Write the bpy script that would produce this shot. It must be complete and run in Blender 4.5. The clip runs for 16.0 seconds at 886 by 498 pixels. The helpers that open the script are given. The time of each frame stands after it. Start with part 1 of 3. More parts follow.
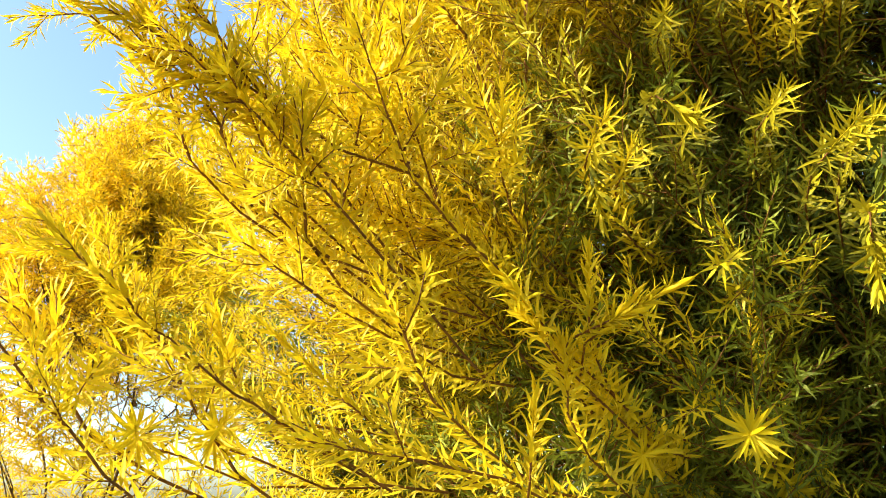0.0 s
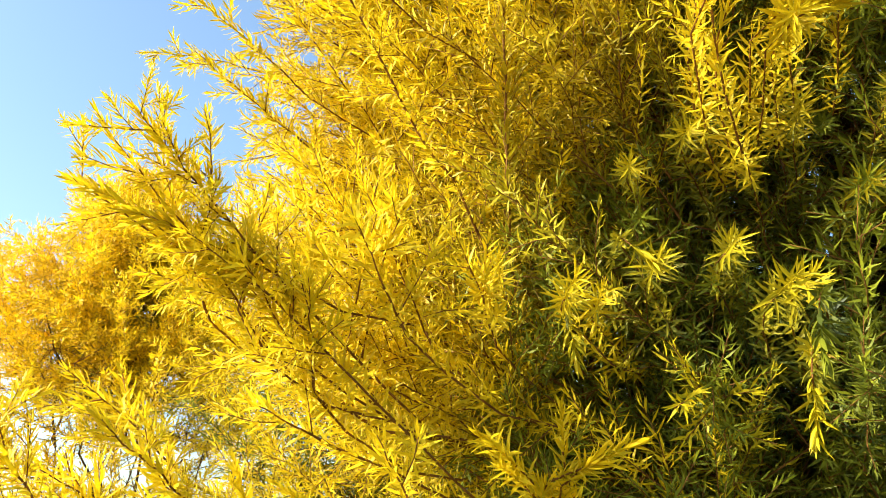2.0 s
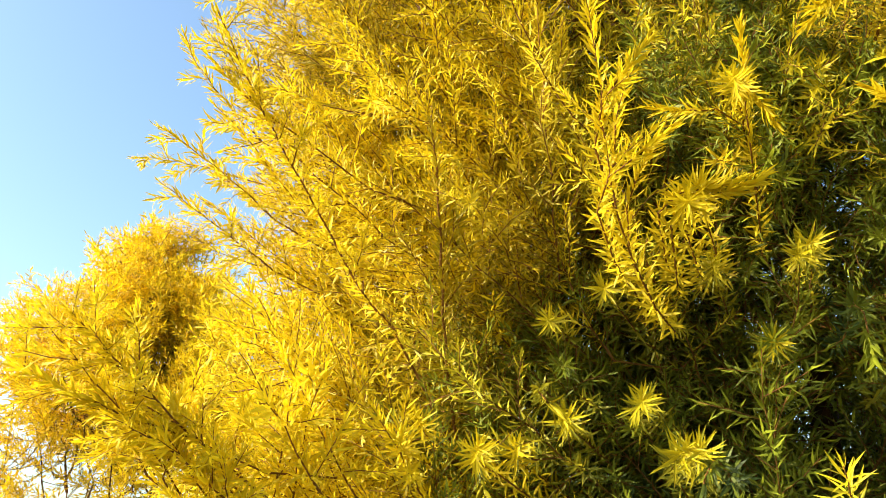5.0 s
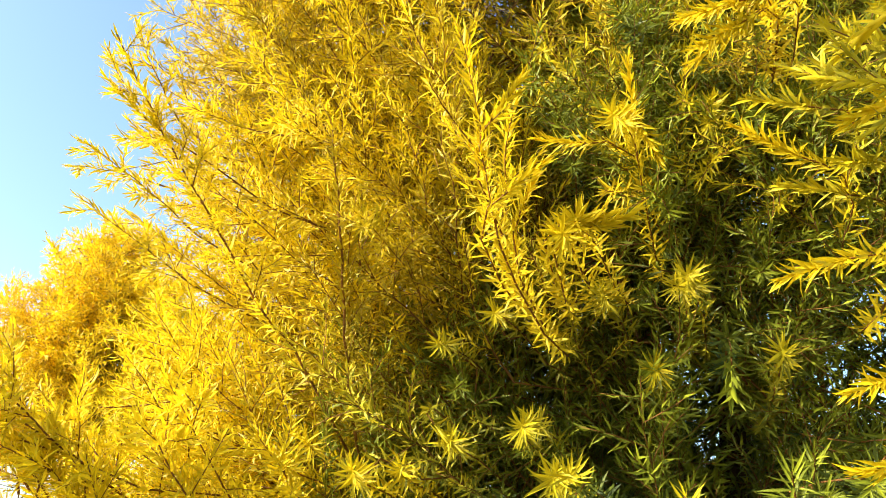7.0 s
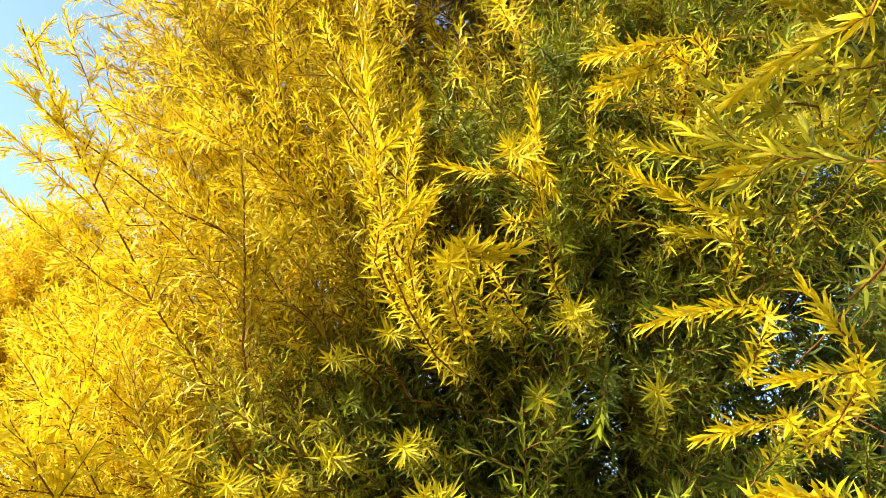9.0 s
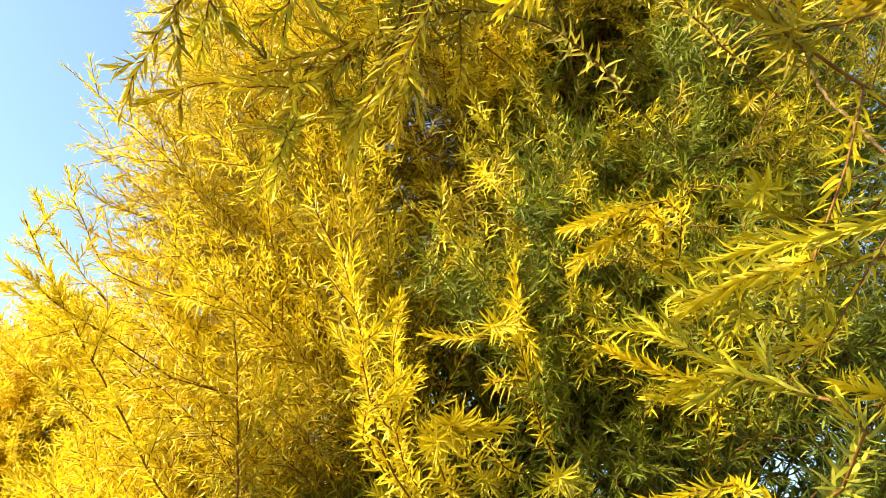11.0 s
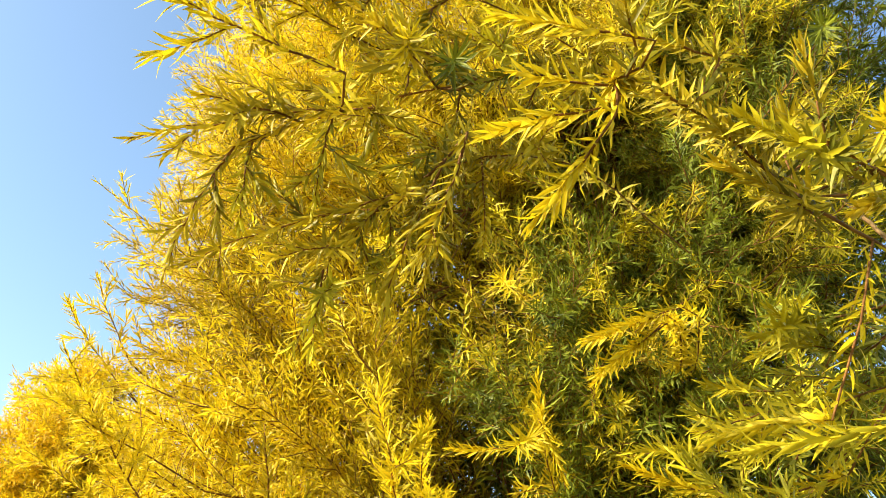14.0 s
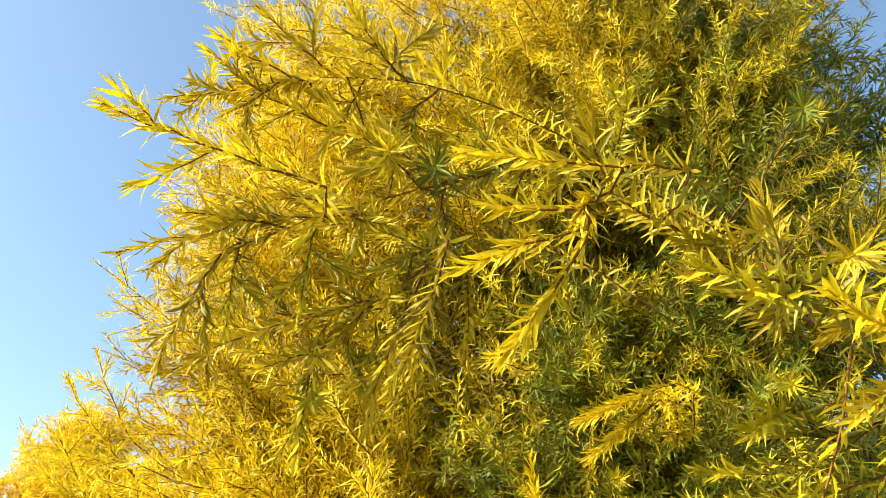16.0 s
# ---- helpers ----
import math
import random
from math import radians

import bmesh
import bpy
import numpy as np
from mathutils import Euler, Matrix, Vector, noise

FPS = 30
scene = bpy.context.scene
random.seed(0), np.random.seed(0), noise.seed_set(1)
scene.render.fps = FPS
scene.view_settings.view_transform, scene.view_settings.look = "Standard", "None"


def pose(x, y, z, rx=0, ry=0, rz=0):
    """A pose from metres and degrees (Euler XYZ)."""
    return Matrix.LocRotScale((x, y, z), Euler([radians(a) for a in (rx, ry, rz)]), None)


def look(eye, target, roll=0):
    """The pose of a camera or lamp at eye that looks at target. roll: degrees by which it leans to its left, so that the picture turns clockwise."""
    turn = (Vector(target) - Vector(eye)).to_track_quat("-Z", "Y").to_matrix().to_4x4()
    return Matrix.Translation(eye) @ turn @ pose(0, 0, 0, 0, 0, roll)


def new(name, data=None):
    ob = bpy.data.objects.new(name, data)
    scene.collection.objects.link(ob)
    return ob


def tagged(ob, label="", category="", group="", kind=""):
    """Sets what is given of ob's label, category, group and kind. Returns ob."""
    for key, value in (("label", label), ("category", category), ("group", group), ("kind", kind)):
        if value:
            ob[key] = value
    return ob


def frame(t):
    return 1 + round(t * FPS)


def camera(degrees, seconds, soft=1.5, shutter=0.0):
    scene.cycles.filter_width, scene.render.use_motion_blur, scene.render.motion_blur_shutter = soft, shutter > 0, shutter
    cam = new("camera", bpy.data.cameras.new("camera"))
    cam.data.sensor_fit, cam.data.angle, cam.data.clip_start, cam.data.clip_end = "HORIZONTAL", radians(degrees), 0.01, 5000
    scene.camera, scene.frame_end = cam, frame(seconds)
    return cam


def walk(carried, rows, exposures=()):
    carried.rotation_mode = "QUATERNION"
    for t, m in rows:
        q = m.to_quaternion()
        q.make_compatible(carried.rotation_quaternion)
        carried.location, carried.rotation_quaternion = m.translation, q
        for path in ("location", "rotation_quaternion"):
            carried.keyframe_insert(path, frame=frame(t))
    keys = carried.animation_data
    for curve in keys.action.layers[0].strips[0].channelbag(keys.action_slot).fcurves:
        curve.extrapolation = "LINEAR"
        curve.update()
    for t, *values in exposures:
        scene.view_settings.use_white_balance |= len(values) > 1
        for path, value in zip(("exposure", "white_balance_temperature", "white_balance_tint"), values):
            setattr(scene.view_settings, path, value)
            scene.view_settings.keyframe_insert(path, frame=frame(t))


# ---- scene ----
cam = camera(60.5, 16.0, 0.9)
PATH = [
    (0, (0.0008, -0.0009, 1.5006), (-0.0151, 1.8938, 2.1407), 0.21),
    (0.5, (0.009, -0.0366, 1.521), (-0.0171, 1.8565, 2.1658), -0.61),
    (1, (0.0088, -0.0499, 1.5316), (-0.0182, 1.8363, 2.1959), -0.94),
    (1.5, (0.0057, -0.0691, 1.544), (-0.0185, 1.8112, 2.2252), -0.67),
    (2, (0.0112, -0.1051, 1.5758), (-0.0072, 1.7715, 2.2672), -1.01),
    (2.5, (0.032, -0.1395, 1.6024), (0.0228, 1.7352, 2.2991), -0.29),
    (3, (0.0585, -0.1608, 1.6089), (0.0379, 1.7291, 2.2631), -0.66),
    (3.5, (0.0715, -0.1733, 1.6326), (-0.0318, 1.6935, 2.3428), -1.39),
    (4, (0.0867, -0.1717, 1.6489), (-0.0491, 1.6885, 2.3706), -0.91),
    (4.2, (0.0906, -0.1784, 1.6617), (-0.0492, 1.6793, 2.3893), -0.22),
    (6.3, (0.1808, -0.209, 1.6844), (0.1162, 1.6418, 2.4396), 0.38),
    (6.5, (0.1916, -0.2121, 1.686), (0.1203, 1.6403, 2.4367), 0.63),
    (7, (0.21, -0.2201, 1.6915), (0.1544, 1.6297, 2.4499), 1.49),
    (7.5, (0.2307, -0.2242, 1.6937), (0.1995, 1.6287, 2.4459), 2.69),
    (8, (0.2541, -0.2299, 1.6966), (0.2596, 1.628, 2.4368), 3.68),
    (8.2, (0.2603, -0.2311, 1.6985), (0.2787, 1.6269, 2.4383), 4.14),
    (10.3, (0.2964, -0.2843, 1.7739), (0.341, 1.5326, 2.6086), 4.30),
    (10.5, (0.295, -0.2944, 1.7867), (0.3301, 1.515, 2.638), 3.80),
    (11, (0.2902, -0.3161, 1.8128), (0.3041, 1.4757, 2.7011), 3.47),
    (11.5, (0.2808, -0.335, 1.8331), (0.2872, 1.4453, 2.7444), 3.29),
    (12, (0.278, -0.3438, 1.8427), (0.2754, 1.4302, 2.7661), 3.10),
    (12.5, (0.2739, -0.3558, 1.8502), (0.2604, 1.4143, 2.781), 2.99),
    (13, (0.2709, -0.3611, 1.8575), (0.2572, 1.4088, 2.7887), 2.89),
    (13.5, (0.2694, -0.3698, 1.8675), (0.2533, 1.3906, 2.8167), 2.96),
    (14, (0.2724, -0.38, 1.8806), (0.2519, 1.371, 2.8468), 2.63),
    (14.5, (0.2773, -0.39, 1.8962), (0.2567, 1.3528, 2.8772), 2.71),
    (15, (0.2832, -0.396, 1.9101), (0.2526, 1.3394, 2.9039), 2.60),
    (15.5, (0.2874, -0.4075, 1.9188), (0.2357, 1.3219, 2.922), 1.73),
    (16, (0.2913, -0.4159, 1.9268), (0.2448, 1.2939, 2.9634), 1.99),
]
walk(cam, [(t, look(eye, target, roll)) for t, eye, target, roll in PATH], [(0.0, 1.29), (3.0, 1.20), (3.5, 1.24), (4.0, 1.14), (7.0, 1.30), (11.0, 1.34), (12.5, 1.20), (16.0, 1.05)])

# ---- light: low clear sun from the left, blue sky ----
SUN_DIR = Vector((-0.82, -0.28, 0.495)).normalized()
world = bpy.data.worlds.new("sky")
scene.world = world
world.use_nodes = True
wt = world.node_tree
sky = wt.nodes.new("ShaderNodeTexSky")
sky.sky_type, sky.sun_disc = "NISHITA", False
sky.sun_elevation = math.asin(SUN_DIR.z)
sky.sun_rotation = math.atan2(SUN_DIR.x, SUN_DIR.y)
sky.air_density, sky.dust_density, sky.ozone_density = 1.0, 2.0, 0.9
tint = wt.nodes.new("ShaderNodeMix")
tint.data_type, tint.blend_type = "RGBA", "MULTIPLY"
tint.inputs["Factor"].default_value = 1.0
tint.inputs[7].default_value = (0.94, 1.05, 1.05, 1)
wt.links.new(sky.outputs[0], tint.inputs[6])
wt.links.new(tint.outputs[2], wt.nodes["Background"].inputs[0])
wt.nodes["Background"].inputs[1].default_value = 0.15
sun = new("sun", bpy.data.lights.new("sun", "SUN"))
sun.data.energy, sun.data.angle, sun.data.color = 4.8, radians(0.6), (1.0, 0.92, 0.76)
sun.matrix_world = look((0, 0, 8), Vector((0, 0, 8)) - SUN_DIR)


# ---- materials ----
def node(tree, kind, **values):
    made = tree.nodes.new("ShaderNode" + kind)
    for key, value in values.items():
        made.inputs[key].default_value = value
    return made


def ramp(tree, source, stops):
    r = tree.nodes.new("ShaderNodeValToRGB")
    while len(r.color_ramp.elements) < len(stops):
        r.color_ramp.elements.new(0.5)
    for e, (p, c) in zip(r.color_ramp.elements, stops):
        e.position, e.color = p, (*c, 1)
    tree.links.new(source, r.inputs[0])
    return r.outputs[0]


def leaf_material(name, young, old, through_share=0.45, shift=0.0):
    """Thin leaf: young and old pigment by the leaf's age, each leaf a little different, light passing through."""
    m = bpy.data.materials.new(name)
    m.use_nodes = True
    t = m.node_tree
    t.nodes.clear()
    age = t.nodes.new("ShaderNodeAttribute")
    age.attribute_name = "age"
    geo = t.nodes.new("ShaderNodeNewGeometry")
    vary = node(t, "Math")
    vary.operation = "MULTIPLY_ADD"
    t.links.new(geo.outputs["Random Per Island"], vary.inputs[0])
    vary.inputs[1].default_value = 0.34
    t.links.new(age.outputs["Fac"], vary.inputs[2])
    add = node(t, "Math")
    add.operation = "ADD"
    t.links.new(vary.outputs[0], add.inputs[0])
    info = t.nodes.new("ShaderNodeObjectInfo")
    own = node(t, "Math")
    own.operation = "MULTIPLY_ADD"
    t.links.new(info.outputs["Random"], own.inputs[0])
    own.inputs[1].default_value, own.inputs[2].default_value = 0.25, shift - 0.29
    t.links.new(own.outputs[0], add.inputs[1])
    mid = tuple((a * 0.6 + b * 0.4) for a, b in zip(young, old))
    pigment = ramp(t, add.outputs[0], [(0.0, young), (0.5, mid), (1.0, old)])
    grain = node(t, "TexNoise", Scale=260.0, Detail=3.0)
    co = t.nodes.new("ShaderNodeTexCoord")
    t.links.new(co.outputs["Object"], grain.inputs["Vector"])
    hsv = node(t, "HueSaturation")
    spread = node(t, "MapRange")
    spread.inputs[3].default_value, spread.inputs[4].default_value = 0.78, 1.2
    t.links.new(grain.outputs[0], spread.inputs[0])
    each = node(t, "MapRange")
    each.inputs[3].default_value, each.inputs[4].default_value = 0.72, 1.2
    white = t.nodes.new("ShaderNodeTexWhiteNoise")
    white.noise_dimensions = "1D"
    t.links.new(geo.outputs["Random Per Island"], white.inputs["W"])
    t.links.new(white.outputs[0], each.inputs[0])
    both = node(t, "Math")
    both.operation = "MULTIPLY"
    t.links.new(each.outputs[0], both.inputs[0])
    t.links.new(spread.outputs[0], both.inputs[1])
    t.links.new(both.outputs[0], hsv.inputs["Value"])
    t.links.new(pigment, hsv.inputs["Color"])
    surf = node(t, "BsdfPrincipled", Roughness=0.48)
    surf.inputs["Specular IOR Level"].default_value = 0.18
    t.links.new(hsv.outputs[0], surf.inputs["Base Color"])
    glow = t.nodes.new("ShaderNodeBsdfTranslucent")
    t.links.new(hsv.outputs[0], glow.inputs[0])
    mix = t.nodes.new("ShaderNodeMixShader")
    mix.inputs[0].default_value = through_share
    t.links.new(surf.outputs[0], mix.inputs[1])
    t.links.new(glow.outputs[0], mix.inputs[2])
    out = t.nodes.new("ShaderNodeOutputMaterial")
    t.links.new(mix.outputs[0], out.inputs[0])
    return m


def rough_material(name, dark, light, scale, rough=0.85, bump=0.3, stretch=(1, 1, 1)):
    m = bpy.data.materials.new(name)
    m.use_nodes = True
    t = m.node_tree
    surf = t.nodes["Principled BSDF"]
    surf.inputs["Roughness"].default_value = rough
    surf.inputs["Specular IOR Level"].default_value = 0.15
    co, mp = t.nodes.new("ShaderNodeTexCoord"), node(t, "Mapping")
    mp.inputs["Scale"].default_value = stretch
    t.links.new(co.outputs["Object"], mp.inputs[0])
    big, fine = node(t, "TexNoise", Scale=scale, Detail=6.0), node(t, "TexNoise", Scale=scale * 7, Detail=4.0)
    for n in (big, fine):
        t.links.new(mp.outputs[0], n.inputs["Vector"])
    mix = node(t, "Math")
    mix.operation = "MULTIPLY_ADD"
    t.links.new(fine.outputs[0], mix.inputs[0])
    mix.inputs[1].default_value = 0.5
    t.links.new(big.outputs[0], mix.inputs[2])
    t.links.new(ramp(t, mix.outputs[0], [(0.45, dark), (0.95, light)]), surf.inputs["Base Color"])
    b = node(t, "Bump", Strength=bump, Distance=0.004)
    t.links.new(mix.outputs[0], b.inputs["Height"])
    t.links.new(b.outputs[0], surf.inputs["Normal"])
    return m


GOLD = leaf_material("leaf_gold", (0.88, 0.655, 0.012), (0.62, 0.475, 0.014), 0.40)
# duller leaf colours: partly true pigment, partly shade put into the colour
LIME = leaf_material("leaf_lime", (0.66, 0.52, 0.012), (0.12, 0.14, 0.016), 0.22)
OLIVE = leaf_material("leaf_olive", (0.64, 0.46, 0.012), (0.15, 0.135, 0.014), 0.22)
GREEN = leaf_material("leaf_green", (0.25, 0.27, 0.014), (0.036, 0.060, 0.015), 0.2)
AMBER = leaf_material("leaf_amber", (0.92, 0.66, 0.010), (0.72, 0.50, 0.012), 0.42)
BARK = rough_material("bark", (0.035, 0.016, 0.006), (0.14, 0.072, 0.024), 22, 0.9, 0.9, (1, 1, 0.25))
TWIG = rough_material("twig_bark", (0.075, 0.026, 0.006), (0.25, 0.115, 0.026), 60, 0.7, 0.3)
BRANCH = rough_material("branch_bark", (0.11, 0.055, 0.02), (0.42, 0.25, 0.10), 45, 0.8, 0.4)
GRASS = rough_material("dry_grass", (0.07, 0.075, 0.025), (0.20, 0.17, 0.075), 3.0, 0.95, 0.6)

# ---- geometry of twigs and leaves ----
UP = Vector((0, 0, 1))


class Build:
    """Collects verts, faces, a material slot a face and an age a vertex, and makes one mesh of them."""

    def __init__(self):
        self.v, self.f, self.slot, self.age, self.n = [], [], [], [], 0

    def add(self, verts, faces, slot=0, age=0.0):
        verts = np.asarray(verts, float)
        self.v.append(verts)
        self.f += [tuple(i + self.n for i in f) for f in faces]
        self.slot += [slot] * len(faces)
        self.age.append(np.full(len(verts), age))
        self.n += len(verts)

    def mesh(self, name, materials):
        me = bpy.data.meshes.new(name)
        me.from_pydata(np.concatenate(self.v).tolist(), [], self.f)
        for m in materials:
            me.materials.append(m)
        me.polygons.foreach_set("material_index", self.slot)
        me.polygons.foreach_set("use_smooth", [True] * len(self.f))
        me.attributes.new("age", "FLOAT", "POINT").data.foreach_set("value", np.concatenate(self.age))
        me.update()
        return me


def tube(build, points, radii, sides=6, slot=0):
    """A tapering round stem along points."""
    points = [Vector(p) for p in points]
    verts, faces = [], []
    for i, p in enumerate(points):
        way = (points[min(i + 1, len(points) - 1)] - points[max(i - 1, 0)]).normalized()
        a = way.orthogonal().normalized() if i == 0 else (a - way * a.dot(way)).normalized()
        b = way.cross(a)
        for k in range(sides):
            w = 2 * math.pi * k / sides
            verts.append(p + (a * math.cos(w) + b * math.sin(w)) * radii[i])
    for i in range(len(points) - 1):
        for k in range(sides):
            q = (k + 1) % sides
            faces.append((i * sides + k, i * sides + q, (i + 1) * sides + q, (i + 1) * sides + k))
    faces.append(tuple(range((len(points) - 1) * sides, len(points) * sides)))
    build.add(verts, faces, slot)


def leaf_shape(bend, width=0.06, fold=0.0, sway=0.0, rows=4):
    """A narrow pointed leaf, 1 long, along +z with its face to +y, bending back by bend and aside by sway."""
    verts = []
    if fold:
        shape = ((0.0, 0.25), (0.28, 0.95), (0.62, 0.85), (1.0, 0.0))
    elif rows == 4:
        shape = ((0.0, 0.0), (0.3, 1.0), (0.68, 0.78), (1.0, 0.0))
    else:
        shape = ((0.0, 0.0), (0.42, 1.0), (1.0, 0.0))
    for s, w in shape:
        x, y, z = sway * s * s, -bend * s * s, s * (1 - 0.35 * bend * bend * s)
        if w == 0.0:
            verts.append((x, y, z))
        elif fold:
            verts += [(x - width * w, y + fold * w * width, z), (x, y, z), (x + width * w, y + fold * w * width, z)]
        else:
            verts += [(x - width * w, y, z), (x + width * w, y, z)]
    if fold:
        faces = [(0, 1, 4, 3), (1, 2, 5, 4), (3, 4, 7, 6), (4, 5, 8, 7), (6, 7, 9), (7, 8, 9)]
    elif rows == 4:
        faces = [(0, 2, 1), (1, 2, 4, 3), (3, 4, 5)]
    else:
        faces = [(0, 2, 1), (1, 2, 3)]
    return np.array(verts), faces


PLAIN = [leaf_shape(b, w, 0, k) for b, w, k in ((-0.52, 0.070, 0.1), (-0.40, 0.066, -0.14), (-0.24, 0.075, 0.06), (0.04, 0.068, -0.1), (0.30, 0.064, 0.1))]
MID = [leaf_shape(b, w, 0, k, 3) for b, w, k in ((-0.58, 0.070, 0.14), (-0.40, 0.074, -0.16), (-0.12, 0.072, 0.1), (0.30, 0.066, -0.12))]
BROAD = [leaf_shape(b, w, 0.45, k) for b, w, k in ((-0.44, 0.078, 0.08), (-0.28, 0.084, -0.12), (0.04, 0.080, 0.1), (0.28, 0.074, -0.06))]
WIDE = [leaf_shape(b, w, 0, 0, 3) for b, w in ((-0.3, 0.100), (-0.1, 0.105))]
FOLDED = [leaf_shape(b, w, 0.5, k) for b, w, k in ((-0.30, 0.046, 0.1), (-0.14, 0.050, -0.1), (0.10, 0.047, 0.06), (0.30, 0.045, -0.08))]


def curve_points(rng, length, bend, n):
    """A stem from the origin along +z that bends sideways and wavers."""
    w = rng.uniform(0, 2 * math.pi)
    side = Vector((math.cos(w), math.sin(w), 0))
    pts = []
    for i in range(n + 1):
        s = i / n
        p = UP * (length * s * (1 - 0.25 * bend * bend * s)) + side * (length * bend * s * s)
        p += Vector((rng.uniform(-1, 1), rng.uniform(-1, 1), 0)) * (0.012 * length * (i > 0))
        pts.append(p)
    return pts


def along(points, s):
    x = s * (len(points) - 1)
    i = min(int(x), len(points) - 2)
    return points[i].lerp(points[i + 1], x - i), (points[i + 1] - points[i]).normalized()


def leaf_places(rng, points, start, gap, size, spread=68):
    """Poses of leaves set in a spiral on a stem: (matrix, how far up the stem)."""
    length = sum((b - a).length for a, b in zip(points, points[1:]))
    n = max(4, int(length * (1 - start) / gap))
    turn, out = rng.uniform(0, 6.28), []
    for i in range(n):
        s = start + (1 - start) * (i + 0.5) / n
        p, way = along(points, s)
        turn += 2.39996 + rng.uniform(-0.25, 0.25)
        lift = radians(spread - 0.6 * spread * s ** 4 + rng.uniform(-10, 10))
        long = size * (0.72 + 0.4 * math.sin(math.pi * min(1, 0.15 + 0.75 * s))) * rng.uniform(0.8, 1.15)
        if s > 0.93:
            long *= 0.75
        a = way.orthogonal().normalized()
        a.rotate(Matrix.Rotation(turn, 3, way))
        z = way * math.cos(lift) + a * math.sin(lift)
        y = (way * math.sin(lift) - a * math.cos(lift)).normalized()
        y.rotate(Matrix.Rotation(rng.uniform(-0.4, 0.4), 3, z))
        x = y.cross(z)
        m = Matrix((x, y, z)).transposed().to_4x4()
        m = Matrix.Translation(p) @ m @ Matrix.Scale(long, 4)
        out.append((m, s))
    return out


def put_leaves(build, places, shapes, rng, age0, age1, base=None, slot=1):
    for m, s in places:
        if base is not None:
            m = base @ m
        shape, faces = shapes[rng.randrange(len(shapes))]
        a = np.array(m)
        build.add(shape @ a[:3, :3].T + a[:3, 3], faces, slot, age0 + (age1 - age0) * s)


def shoot_mesh(seed, length, bend, laterals, side_length, leaf=0.0182, gap=0.0022, shapes=MID, spread=68, stub=0.0):
    """A long leafy shoot along +z: stem, side twigs set in a spiral, and leaves on all of them."""
    rng = random.Random(seed)
    b = Build()
    pts = curve_points(rng, length, bend, 9)
    tube(b, pts, [0.0011 - 0.0007 * i / 9 for i in range(10)], 5)
    if stub:
        tail = [Vector((0.012, 0.004, -stub)), Vector((0.004, 0, -stub / 2)), Vector((0, 0, 0))]
        tube(b, tail, [0.0009, 0.0009, 0.0009], 5)
        put_leaves(b, leaf_places(rng, tail, 0.0, 0.0032, leaf, spread), MID, rng, 1.0, 0.7)
    put_leaves(b, leaf_places(rng, pts, 0.05, gap, leaf, spread), shapes, rng, 0.75, 0.0)
    turn = rng.uniform(0, 6.28)
    for i in range(laterals):
        s = 0.10 + 0.82 * (i + rng.uniform(0, 0.8)) / laterals
        p, way = along(pts, s)
        turn += 2.39996 + rng.uniform(-0.5, 0.5)
        a = way.orthogonal().normalized()
        a.rotate(Matrix.Rotation(turn, 3, way))
        lift = radians(rng.uniform(38, 58))
        z = way * math.cos(lift) + a * math.sin(lift)
        base = Matrix.Translation(p) @ z.to_track_quat("Z", "Y").to_matrix().to_4x4()
        long = side_length * (1.15 - 0.75 * s) * rng.uniform(0.6, 1.2)
        steps = 1 if shapes is WIDE else 3 if shapes is BROAD or shapes is FOLDED else 2
        twig = curve_points(rng, long, rng.uniform(0.05, 0.25), steps)
        tube(b, [base @ q for q in twig], [0.0007 - 0.0003 * q / steps for q in range(steps + 1)], 3)
        old = max(0.0, 0.85 - 0.8 * s)
        put_leaves(b, leaf_places(rng, twig, 0.04, gap, leaf * rng.uniform(0.85, 1.05), spread), shapes, rng, 0.25 + old, 0.55 * old, base)
    return b.mesh("shoot", [TWIG, GOLD])


SHOOTS = [shoot_mesh(100 + i, *spec) for i, spec in enumerate((
    (0.46, 0.10, 22, 0.13), (0.40, 0.25, 19, 0.12), (0.34, 0.15, 17, 0.11), (0.50, 0.30, 24, 0.12),
    (0.30, 0.35, 14, 0.10), (0.44, 0.05, 20, 0.15), (0.26, 0.12, 12, 0.09), (0.38, 0.40, 18, 0.12)))]
SHOOT_LONG = (0.46, 0.40, 0.34, 0.50, 0.30, 0.44, 0.26, 0.38)
# coarser ones for the shrub farther off
FAR_SHOOTS = [shoot_mesh(200 + i, *spec, 0.027, 0.0046, WIDE) for i, spec in enumerate((
    (0.46, 0.10, 22, 0.13), (0.40, 0.25, 19, 0.12), (0.34, 0.15, 17, 0.11), (0.50, 0.30, 24, 0.12),
    (0.30, 0.35, 14, 0.10), (0.44, 0.05, 20, 0.15), (0.26, 0.12, 12, 0.09), (0.38, 0.40, 18, 0.12)))]
MID_SHOOTS = [shoot_mesh(500 + i, *spec, 0.0195, 0.0030, MID) for i, spec in enumerate((
    (0.40, 0.10, 19, 0.12), (0.36, 0.25, 17, 0.11), (0.30, 0.15, 15, 0.10), (0.44, 0.30, 20, 0.11)))]
MID_LONG = (0.40, 0.36, 0.30, 0.44)
FINE, COARSE, MIDDLE = (SHOOTS, SHOOT_LONG), (FAR_SHOOTS, SHOOT_LONG), (MID_SHOOTS, MID_LONG)
